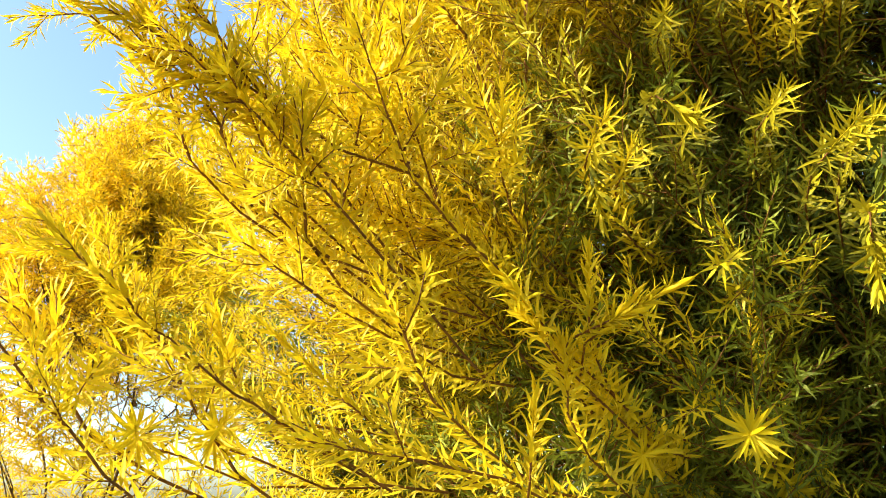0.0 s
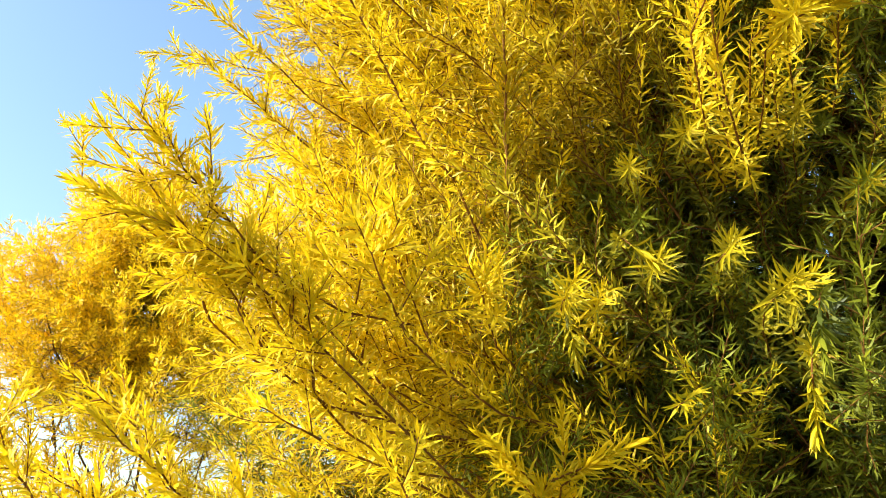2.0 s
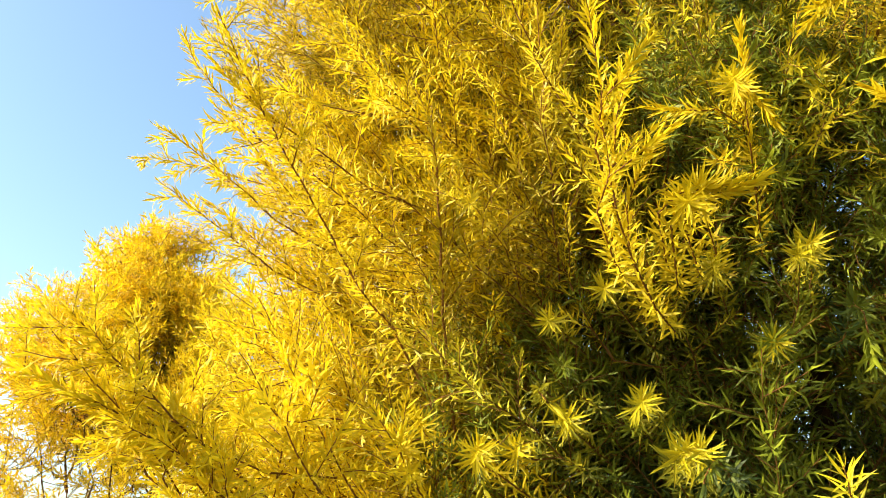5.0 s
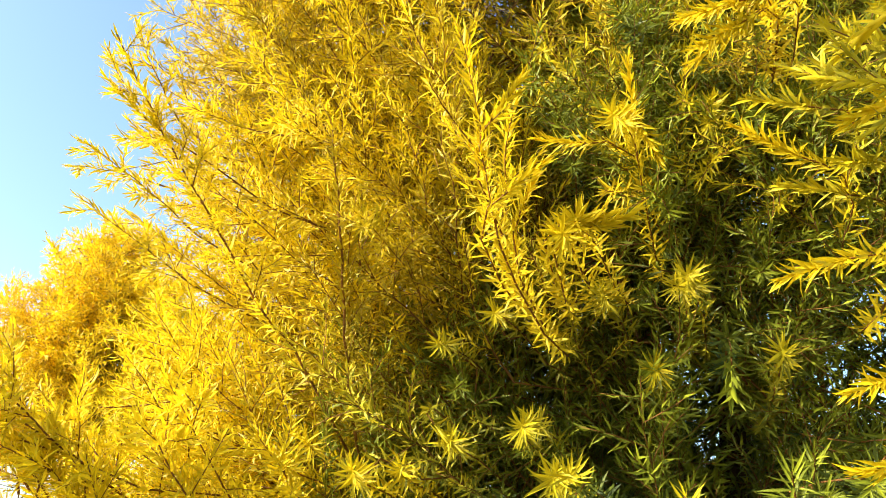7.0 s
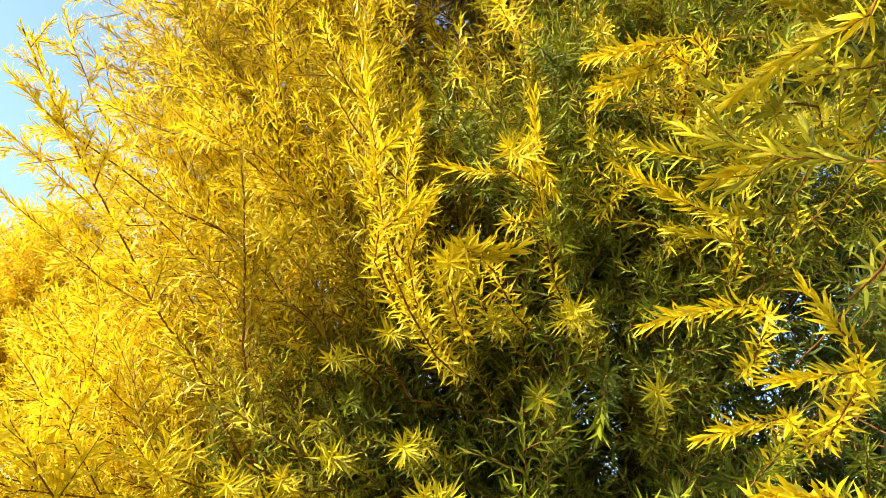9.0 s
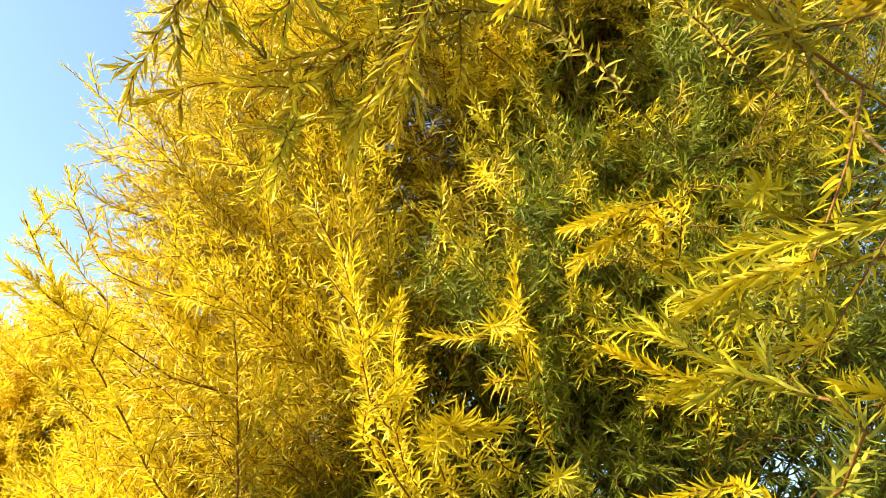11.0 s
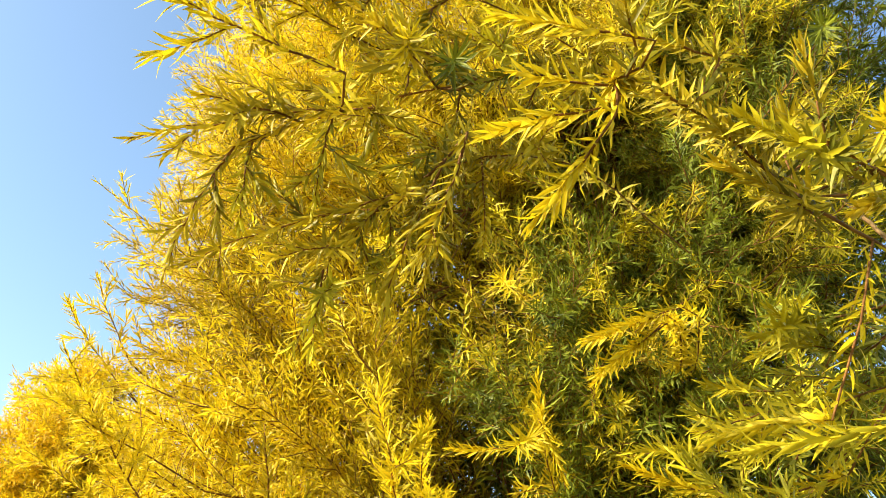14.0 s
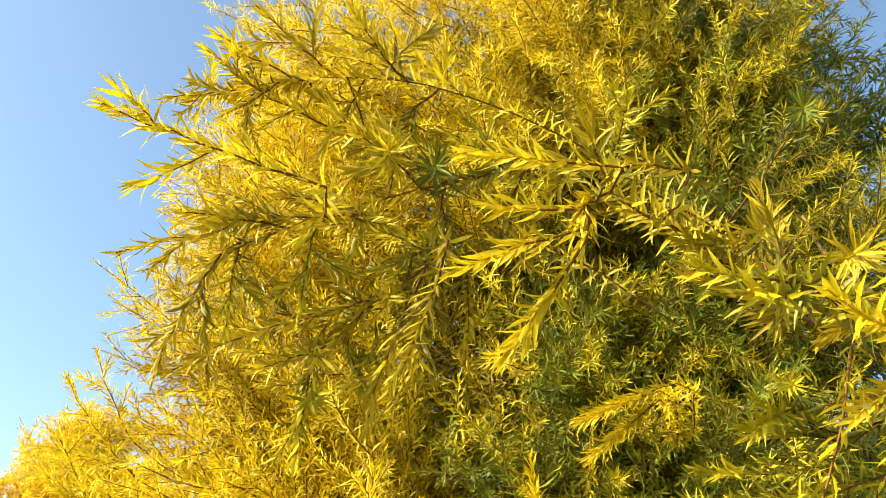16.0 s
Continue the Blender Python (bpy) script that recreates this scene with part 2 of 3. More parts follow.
# broad-leaved, for the deep inside and the back of the crowns
CORE_LONG = (0.46, 0.36, 0.42)
CORE = ([shoot_mesh(600 + i, long, 0.2, 18, 0.12, 0.034, 0.0068, WIDE) for i, long in enumerate(CORE_LONG)], CORE_LONG)
STAR_LONG = (0.06, 0.075, 0.09, 0.05)
STARS = ([shoot_mesh(400 + i, long, 0.1, 0, 0.0, 0.0205 + 0.0012 * i, 0.0016, FOLDED, 68, 0.07) for i, long in enumerate(STAR_LONG)], STAR_LONG)
NEAR_LONG = (0.09, 0.12, 0.15, 0.19, 0.23, 0.27, 0.32, 0.38, 0.15, 0.19, 0.23)
NEAR_SHOOTS = [shoot_mesh(300 + i, long, 0.06 + 0.03 * (i % 4), int(1 + 17 * long), 0.05 + 0.12 * long, 0.0195, 0.0017, PLAIN, 60)
               for i, long in enumerate(NEAR_LONG)]
FULL_SHOOTS = [shoot_mesh(700 + i, long, 0.10 + 0.04 * (i % 4), int(1 + 15 * long), 0.045 + 0.12 * long, 0.0200, 0.0021, BROAD, 50)
               for i, long in enumerate(NEAR_LONG)]


def part(name, mesh, parent, m=None, material=None, label=""):
    ob = new(name, mesh)
    ob.parent = parent
    if m is not None:
        ob.matrix_basis = m
    if material is not None:
        slot = ob.material_slots[len(ob.material_slots) - 1]
        slot.link, slot.material = "OBJECT", material
    return tagged(ob, label)


# ---- ground ----
g = Build()
R0, N = [0.0, 1.0, 2.0, 4.0, 8.0, 16.0, 40.0, 120.0, 500.0, 2000.0], 48
g.add([(0, 0, 0)], [])
for r in R0[1:]:
    g.add([(r * math.cos(2 * math.pi * k / N), r * math.sin(2 * math.pi * k / N),
            0.04 * noise.noise((r * math.cos(k), r * math.sin(k), 0.3)) * (r < 30)) for k in range(N)], [])
g.f = [(0, 1 + k, 1 + (k + 1) % N) for k in range(N)]
for i in range(len(R0) - 2):
    g.f += [(1 + i * N + k, 1 + (i + 1) * N + k, 1 + (i + 1) * N + (k + 1) % N, 1 + i * N + (k + 1) % N) for k in range(N)]
g.slot = [0] * len(g.f)
tagged(new("ground", g.mesh("ground", [GRASS])), "dry grassy ground under the golden trees", "ground", kind="structure")


# ---- the trees ----
def tip_bearing(w):
    """Whether a bearing lies on the side where the twigs point level outwards."""
    return -1.95 < w < 0.3


def crown_radius(z, table):
    return float(np.interp(z, [a for a, _ in table], [b for _, b in table]))


def aimed(p, way, spin):
    return Matrix.Translation(p) @ way.normalized().to_track_quat("Z", "Y").to_matrix().to_4x4() @ Matrix.Rotation(spin, 4, "Z")


def tree(top, foot, profile, facing, layers, seed, stems, shaped=False, count_limbs=80, brightest=GOLD):
    """A many-stemmed tree: trunk stems, limbs out of them, leafy shoots on the limbs.
    profile: (height, crown radius); facing: the bearing of its thickly leaved side;
    layers: (count, nearest share of the radius, farthest, half width of the sector, how green, turn of the sector, shoots, heights)."""
    rng = random.Random(seed)
    top.location = foot
    height = profile[-1][0]

    def reach(w, z):
        return crown_radius(z, profile) * (float(np.interp(math.degrees(w), SIDES[0], SIDES[1])) if shaped else 1.0)

    trunks = []
    for i, (w, lean, share) in enumerate(stems):
        pts, n = [], 12
        for k in range(n + 1):
            s = k / n
            r = lean * (s ** 1.4) * height * share
            pts.append(Vector((math.cos(w) * (0.03 + r), math.sin(w) * (0.03 + r), s * height * share * 0.94)) +
                       Vector((rng.uniform(-1, 1), rng.uniform(-1, 1), 0)) * 0.018 * (k > 0))
        b = Build()
        tube(b, pts, [(0.036 if shaped else 0.015) * (1 - 0.85 * k / n) * (1.35 if k == 0 else 1) for k in range(n + 1)], 10)
        part("trunk", b.mesh("trunk", [BARK]), top, label="dark brown rough-barked stem")
        trunks.append(pts)
    # wanted shoots
    wants = []
    for count, near, farr, half, green, middle, set_, low, high in layers:
        for _ in range(count):
            for _ in range(20):
                z = rng.uniform(max(low, profile[0][0]), min(high, height))
                if rng.random() < crown_radius(z, profile) * (0.4 if z > 3.3 or z < 1.15 else 1.0):
                    break
            w = (facing + middle + rng.uniform(-half, half) + math.pi) % (2 * math.pi) - math.pi
            wants.append((w, z, rng.uniform(near, farr), green, set_))
    # limbs: a fan by height and bearing
    limbs = []
    for i in range(count_limbs):
        z = profile[0][0] + (height - profile[0][0]) * (i + 0.5) / count_limbs * 0.92
        w = (i * 2.39996 + 0.4 + math.pi) % (2 * math.pi) - math.pi
        limbs.append([w, z, []])
    for want in wants:
        w, z, *_ = want
        best = min(limbs, key=lambda q: abs(q[1] - z + 0.15) * 1.5 + abs((q[0] - w + math.pi) % (2 * math.pi) - math.pi))
        best[2].append(want)
    for w, z, mine in limbs:
        if not mine:
            continue
        pts0 = min(trunks, key=lambda q: -math.cos(w - math.atan2(q[-1].y, q[-1].x)))
        root = min(pts0, key=lambda p: abs(p.z - max(0.25, z - 0.45)))
        r = reach(w, z) * 0.55
        end = Vector((math.cos(w) * r, math.sin(w) * r, z))
        b = Build()
        line = []
        for k in range(8):
            s = k / 7
            line.append(root.lerp(end, s) + Vector((rng.uniform(-1, 1), rng.uniform(-1, 1), rng.uniform(-1, 1))) * 0.02 * (0 < k < 7) - UP * 0.10 * math.sin(math.pi * s))
        tube(b, line, [0.0048 - 0.0032 * k / 7 for k in range(8)], 8)
        places = []
        for sw, sz, share, green, set_ in mine:
            k = rng.randrange(len(set_[1]))
            scale = rng.uniform(0.85, 1.15)
            rad = reach(sw, sz)
            lift = radians(rng.uniform(15, 62) if sz < 0.62 * height else rng.uniform(-12, 70))
            if set_ is STARS or shaped and tip_bearing(sw) and rng.random() < 0.7:
                lift = radians(rng.uniform(-35, 45))
            jitter = sw + rng.uniform(-0.5, 0.5)
            way = Vector((math.cos(jitter) * math.cos(lift), math.sin(jitter) * math.cos(lift), math.sin(lift)))
            tip = Vector((math.cos(sw) * rad * share, math.sin(sw) * rad * share, sz))
            base = tip - way * set_[1][k] * scale
            if shaped and any(gap_near(tip + top.location, base + top.location, *gap) for gap in (GAPS if set_ in (COARSE, MIDDLE, CORE) else GAPS + FREE)):
                continue
            if shaped and set_ in (FINE, MIDDLE) and tip.x + FOOT.x > 0.3 and sz < 1.97 and share > 0.55 and rng.random() < 0.7:
                continue
            if shaped and set_ is FINE and tip.x + FOOT.x < 0.12 and sz < 1.95 and share > 0.8 and rng.random() < 0.45:
                continue
            start = min(line[2:], key=lambda p: (p - base).length)
            if set_ is not STARS:
                mid = start.lerp(base, 0.5) - UP * 0.04
                tube(b, [start, mid, base, base + way * 0.02], [0.0014, 0.0013, 0.0012, 0.0011], 5, 1)
                put_leaves(b, leaf_places(rng, [start, mid, base], 0.3, 0.0042, 0.019), MID, rng, 0.9, 0.6, None, 2)
            places.append((k, aimed(base, way, rng.uniform(0, 6.28)) @ Matrix.Scale(scale, 4), green, tip.x + top.location.x, set_))
        put_leaves(b, leaf_places(rng, line[3:], 0.0, 0.0036, 0.019), MID, rng, 0.9, 0.7, None, 2)
        limb = part("limb", b.mesh("limb", [BARK, TWIG, LIME]), top)
        for k, m, green, tip_x, set_ in places:
            # colour by place: greener growth, and some of the crown's shade with it
            x = 0.5 * green + 0.45 - (0.28 if set_ is STARS else 0) + rng.uniform(-0.26, 0.26) + (shade_tint(tip_x, m.translation.z) if shaped else -0.5) - (0.15 if shaped and set_ is MIDDLE and m.translation.z > 2.0 else 0) - (0.7 if shaped and m.translation.y > 0.3 and tip_x < 0.45 and green < 2 else 0)
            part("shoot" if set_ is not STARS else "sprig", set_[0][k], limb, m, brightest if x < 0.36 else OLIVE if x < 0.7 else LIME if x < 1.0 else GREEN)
    return top


FOOT = Vector((0.62, 1.12, 0))
golden = tagged(new("golden_tree"), "tall golden-leaved tree with slender brown stems and needle-like foliage", "tree")
golden.location = FOOT
behind = tagged(new("golden_shrub"), "smaller golden-leaved shrub standing behind the tall tree", "shrub")

# ---- the near twigs of the tall tree, one by one ----
LEAVES = []
for shape, faces in FOLDED + BROAD:
    for age in (0.0, 0.35, 0.75):
        b = Build()
        b.add(shape, faces, 0, age)
        LEAVES.append(b.mesh("leaf", [GOLD]))
near = random.Random(77)
FREE = []
WOOD = []
FACING = Vector((-0.30, -0.90, -0.25)).normalized()


def inward(base, way):
    """Points of a twig out to base, leaving it along way: from the nearest branch, or from inside the crown."""
    root = min(WOOD, key=lambda p: (p - base).length, default=None)
    if base.y < 0.3 and root is not None and (root - base).length < 0.2:
        return [root, root.lerp(base - way * 0.02, 0.45) - UP * 0.004, base - way * 0.012, base]
    axis = Vector((FOOT.x, FOOT.y, base.z - 0.15))
    back = (axis - base).normalized()
    a, bb = base - way * 0.05 + back * 0.16, base - way * 0.03 + back * 0.03
    return [a, a.lerp(bb, 0.5) - UP * 0.012, bb, base]


def sprig(base, tip, size, material, star=False):
    """A leafy twig end with every leaf a piece of its own."""
    base, tip = Vector(base), Vector(tip)
    way = (tip - base).normalized()
    long = (tip - base).length
    FREE.append((tip, tip + FACING * 0.22, 0.025))
    FREE.append((tip.lerp(base, 0.5), tip.lerp(base, 0.5) + FACING * 0.22, 0.02))
    m = aimed(base, way, near.uniform(0, 6.28))
    inv = m.inverted()
    line = curve_points(near, long, near.uniform(0.04, 0.16), 5)
    b = Build()
    back = [inv @ p for p in inward(base, way)]
    tube(b, back[:-1] + line[:3], [0.0011, 0.0010, 0.0009, 0.0009, 0.0008, 0.0008], 6)
    tube(b, line[2:], [0.0008, 0.0007, 0.0005, 0.0004], 6, 1)
    put_leaves(b, leaf_places(near, back, 0.0, 0.0021, 0.0205), PLAIN, near, 1.0, 0.5)
    stem = part("sprig", b.mesh("sprig", [TWIG, material]), golden, Matrix.Translation(-FOOT) @ m)
    for lm, s in leaf_places(near, line, 0.05, 0.0018, size * (0.98 if star else 0.80), 68 if star else 44):
        k = (near.randrange(4) + (0 if star else 4)) * 3 + (0 if s > 0.6 else 1 if s > 0.25 else 2)
        part("leaf", LEAVES[k], stem, lm, material)


def shoot(base, tip, material):
    """One of the long shoots, from base to tip, on a twig out of the crown."""
    base, tip = Vector(base), Vector(tip)
    way = (tip - base).normalized()
    long = (tip - base).length
    FREE.append((tip, tip + FACING * 0.22, 0.015))
    FREE.append((tip.lerp(base, 0.5), tip.lerp(base, 0.5) + FACING * 0.22, 0.015))
    k = min(range(len(NEAR_LONG)), key=lambda i: abs(NEAR_LONG[i] - long) + near.uniform(0, 0.02))
    b = Build()
    tube(b, [p - FOOT for p in inward(base, way)] + [base + way * 0.02 - FOOT], [0.0012, 0.0012, 0.0011, 0.0011, 0.0010], 6)
    put_leaves(b, leaf_places(near, [p - FOOT for p in inward(base, way)], 0.0, 0.0021, 0.0205), PLAIN, near, 1.0, 0.4)
    twig = part("twig", b.mesh("twig", [TWIG, material]), golden)
    part("shoot", (FULL_SHOOTS if base.y < 0.25 else NEAR_SHOOTS)[k], twig, aimed(base - FOOT, way, near.uniform(0, 6.28)) @ Matrix.Scale(long / NEAR_LONG[k], 4), material)


def smooth(points, n):
    """Points along a smooth line through the given ones."""
    pts = [Vector(p) for p in points]
    pts = [pts[0] * 2 - pts[1]] + pts + [pts[-1] * 2 - pts[-2]]
    out = []
    for i in range(n + 1):
        x = i / n * (len(pts) - 3)
        k = min(int(x), len(pts) - 4)
        u = x - k
        p0, p1, p2, p3 = pts[k:k + 4]
        out.append(0.5 * (2 * p1 + (p2 - p0) * u + (2 * p0 - 5 * p1 + 4 * p2 - p3) * u * u + (3 * p1 - p0 - 3 * p2 + p3) * u ** 3))
    return out


def branch(points, thick, thin, bare=1.0, material=None, bark=None):
    """A woody branch through the crown's edge, from its root outwards, leafy past the bare share of it."""
    n = 22
    line = smooth([Vector(p) - FOOT for p in points], n)
    line = [p + Vector((near.uniform(-1, 1), near.uniform(-1, 1), near.uniform(-1, 1))) * 0.0014 * (0 < i < n) for i, p in enumerate(line)]
    WOOD.extend(p + FOOT for p in line[4:])
    b = Build()
    tube(b, line, [(thick + (thin - thick) * i / n) * near.uniform(0.92, 1.1) for i in range(n + 1)], 8)
    if bare < 1:
        put_leaves(b, leaf_places(near, line, bare, 0.0022, 0.021), BROAD, near, 0.8, 0.3)
    return part("branch", b.mesh("branch", [bark or TWIG, material or OLIVE]), golden, label="bare light brown branch" if bark else "")


def fringe(points, thick, thin, count, longest, materials, droop=0.25, start=0.3, angle=52, kinds=NEAR_SHOOTS):
    """A slender branch with leafy shoots set round it, hanging a little, shorter towards its end."""
    wood = branch(points, thick * 0.65, thin * 0.8, start * 0.3, materials[0])
    line = smooth(points, 30)
    turn = near.uniform(0, 6.28)
    for i in range(count):
        s = start + (1 - start) * (i + near.uniform(0.2, 0.8)) / count
        p, way = along(line, s)
        turn += 2.39996 + near.uniform(-0.5, 0.5)
        a = way.orthogonal().normalized()
        a.rotate(Matrix.Rotation(turn, 3, way))
        lift = radians(angle + near.uniform(-14, 12))
        out = (way * math.cos(lift) + a * math.sin(lift) - UP * droop * near.uniform(0.3, 1.3)).normalized()
        long = longest * (1.1 - 0.55 * s) * near.uniform(0.65, 1.15)
        k = min(range(len(NEAR_LONG)), key=lambda i: abs(NEAR_LONG[i] - long) + near.uniform(0, 0.03))
        part("shoot", kinds[k], wood, aimed(p - FOOT, out, near.uniform(0, 6.28)) @ Matrix.Scale(long / NEAR_LONG[k], 4), near.choice(materials))


# mostly olive leaves: the hanging branches' own shade is put into their colour
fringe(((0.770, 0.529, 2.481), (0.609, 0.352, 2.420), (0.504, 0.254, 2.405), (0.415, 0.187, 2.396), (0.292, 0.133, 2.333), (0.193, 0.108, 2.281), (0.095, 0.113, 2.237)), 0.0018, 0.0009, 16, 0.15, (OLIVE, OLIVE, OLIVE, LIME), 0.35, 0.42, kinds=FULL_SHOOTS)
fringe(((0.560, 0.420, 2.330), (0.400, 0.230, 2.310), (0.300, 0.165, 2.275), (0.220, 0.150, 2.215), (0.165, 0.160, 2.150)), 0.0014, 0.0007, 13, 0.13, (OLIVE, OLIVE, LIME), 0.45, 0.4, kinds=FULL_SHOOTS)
fringe(((0.480, 0.300, 2.480), (0.330, 0.160, 2.440), (0.220, 0.110, 2.430), (0.120, 0.110, 2.425), (0.060, 0.120, 2.415)), 0.0014, 0.0007, 12, 0.13, (GOLD, OLIVE, OLIVE), 0.1, 0.3, kinds=FULL_SHOOTS)
branch(((0.917, 0.369, 2.167), (0.637, 0.138, 2.162), (0.521, 0.072, 2.181), (0.455, 0.035, 2.211), (0.392, -0.011, 2.210), (0.367, -0.029, 2.197)), 0.0016, 0.0009, 0.45)
branch(((0.700, 0.960, 2.600), (0.655, 0.915, 2.606), (0.606, 0.868, 2.608), (0.544, 0.822, 2.609), (0.485, 0.779, 2.617), (0.428, 0.731, 2.612)), 0.0062, 0.0035, bark=BRANCH)
branch(((0.120, 0.880, 1.640), (0.088, 0.740, 1.790), (0.076, 0.664, 1.881), (0.072, 0.567, 2.014), (0.066, 0.490, 2.120)), 0.0022, 0.0010, 0.25)
fringe(((0.080, 0.720, 1.800), (0.022, 0.612, 1.905), (-0.011, 0.582, 1.939), (-0.059, 0.524, 2.019), (-0.093, 0.467, 2.078), (-0.113, 0.436, 2.113), (-0.135, 0.385, 2.163)), 0.0024, 0.0008, 12, 0.075, (GOLD,), 0.0, 0.35)
branch(((0.718, 0.690, 2.441), (0.521, 0.828, 2.493), (0.332, 0.851, 2.503)), 0.003, 0.002, bark=BRANCH)
branch(((0.875, 0.474, 2.342), (0.833, 0.475, 2.404), (0.794, 0.478, 2.462), (0.768, 0.474, 2.533)), 0.0032, 0.0020, bark=BRANCH)
sprig((0.074, 0.509, 1.605), (0.031, 0.451, 1.643), 0.026, GOLD)
sprig((0.083, 0.508, 1.608), (0.151, 0.463, 1.631), 0.025, GOLD)
sprig((0.097, 0.517, 1.610), (0.093, 0.471, 1.661), 0.024, GOLD)
sprig((0.083, 0.536, 1.562), (0.081, 0.497, 1.602), 0.024, GOLD)
sprig((0.076, 0.513, 1.594), (0.048, 0.471, 1.624), 0.024, GOLD)
sprig((0.093, 0.509, 1.605), (0.120, 0.471, 1.624), 0.024, GOLD)
sprig((0.054, 0.536, 1.506), (0.057, 0.484, 1.565), 0.026, GOLD)
sprig((0.226, 0.580, 1.550), (0.193, 0.497, 1.551), 0.02688, GOLD, True)
sprig((0.166, 0.656, 1.538), (0.143, 0.572, 1.542), 0.0252, GOLD, True)
sprig((-0.215, 0.541, 1.540), (-0.185, 0.459, 1.541), 0.02436, GOLD, True)
sprig((-0.167, 0.557, 1.541), (-0.145, 0.474, 1.543), 0.02436, GOLD, True)
sprig((-0.084, 0.565, 1.708), (-0.075, 0.489, 1.689), 0.021, GOLD, True)
sprig((-0.114, 0.544, 1.815), (-0.102, 0.473, 1.784), 0.02184, GOLD, True)
fringe(((0.030, 0.620, 1.600), (-0.060, 0.500, 1.680), (-0.138, 0.437, 1.753), (-0.193, 0.443, 1.779), (-0.265, 0.395, 1.822)), 0.0018, 0.0007, 10, 0.085, (GOLD,), -0.1, 0.3)
fringe(((-0.020, 0.620, 1.670), (-0.110, 0.480, 1.750), (-0.170, 0.400, 1.812), (-0.206, 0.349, 1.853)), 0.0018, 0.0007, 11, 0.09, (GOLD,), -0.1, 0.25)
fringe(((-0.100, 0.680, 1.690), (-0.190, 0.635, 1.770), (-0.270, 0.615, 1.835)), 0.0017, 0.0007, 10, 0.09, (GOLD,), -0.1, 0.25)
fringe(((-0.040, 0.570, 1.510), (-0.150, 0.460, 1.580), (-0.225, 0.385, 1.652)), 0.0016, 0.0007, 7, 0.07, (GOLD,), -0.1, 0.4)
fringe(((-0.120, 0.510, 1.440), (-0.190, 0.430, 1.520), (-0.245, 0.370, 1.600), (-0.262, 0.350, 1.640)), 0.0015, 0.0007, 8, 0.075, (GOLD,), -0.1, 0.25)
shoot((-0.226, 0.490, 1.542), (-0.254, 0.406, 1.621), GOLD)
shoot((-0.145, 0.545, 1.520), (-0.208, 0.457, 1.640), GOLD)
shoot((-0.220, 0.592, 1.616), (-0.294, 0.497, 1.707), GOLD)
sprig((-0.034, 0.526, 1.542), (-0.122, 0.457, 1.603), 0.021, GOLD)
shoot((-0.010, 0.518, 1.568), (-0.049, 0.461, 1.640), GOLD)
sprig((-0.138, 0.515, 1.571), (-0.158, 0.472, 1.620), 0.022, GOLD)
shoot((-0.006, 0.516, 1.526), (-0.090, 0.464, 1.536), GOLD)
shoot((-0.139, 0.490, 1.712), (-0.214, 0.355, 1.863), GOLD)
sprig((-0.182, 0.416, 1.783), (-0.255, 0.373, 1.812), 0.026, GOLD)
sprig((-0.151, 0.450, 1.735), (-0.133, 0.441, 1.806), 0.024, GOLD)
shoot((-0.078, 0.603, 1.713), (-0.036, 0.445, 1.840), GOLD)
shoot((-0.090, 0.533, 1.641), (-0.140, 0.458, 1.669), GOLD)
shoot((-0.100, 0.503, 1.679), (-0.096, 0.427, 1.756), GOLD)
sprig((0.306, 0.515, 1.703), (0.287, 0.478, 1.631), 0.027, LIME)
sprig((0.111, 0.563, 1.761), (0.106, 0.479, 1.760), 0.02436, GOLD, True)
sprig((0.323, 0.574, 1.764), (0.296, 0.489, 1.763), 0.03024, LIME, True)
sprig((0.207, 0.621, 1.804), (0.193, 0.537, 1.801), 0.0252, LIME, True)
sprig((0.174, 0.569, 1.831), (0.196, 0.544, 1.800), 0.027, LIME)
sprig((0.153, 0.642, 1.771), (0.144, 0.558, 1.772), 0.02268, GOLD, True)
sprig((0.040, 0.586, 1.771), (0.043, 0.502, 1.770), 0.02436, GOLD, True)
sprig((0.058, 0.610, 1.794), (0.059, 0.527, 1.792), 0.02268, GOLD, True)
sprig((0.334, 0.498, 2.009), (0.306, 0.423, 1.983), 0.03024, GOLD, True)
sprig((0.314, 0.440, 1.982), (0.369, 0.411, 1.983), 0.028, GOLD)
sprig((0.259, 0.480, 1.993), (0.272, 0.423, 2.042), 0.027, GOLD)
sprig((0.378, 0.615, 1.967), (0.348, 0.536, 1.950), 0.02436, LIME, True)
sprig((0.255, 0.612, 1.950), (0.236, 0.533, 1.934), 0.02268, LIME, True)
sprig((0.198, 0.622, 1.916), (0.185, 0.542, 1.903), 0.02184, LIME, True)
sprig((0.461, 0.556, 1.968), (0.420, 0.477, 1.948), 0.0252, LIME, True)
sprig((0.309, 0.664, 1.829), (0.285, 0.580, 1.825), 0.02352, LIME, True)
sprig((0.436, 0.618, 1.889), (0.400, 0.535, 1.878), 0.0252, GREEN, True)
sprig((0.306, 0.485, 1.742), (0.288, 0.466, 1.688), 0.028, GREEN)
sprig((0.113, 0.558, 1.764), (0.123, 0.547, 1.712), 0.027, LIME)
sprig((0.375, 0.461, 2.113), (0.342, 0.389, 2.075), 0.0252, GOLD, True)
shoot((0.250, 0.539, 2.005), (0.242, 0.399, 2.113), GOLD)
shoot((-0.086, 0.563, 1.715), (-0.045, 0.445, 1.817), GOLD)
shoot((-0.181, 0.566, 1.770), (-0.141, 0.449, 1.830), GOLD)
shoot((-0.191, 0.512, 1.742), (-0.214, 0.407, 1.840), GOLD)
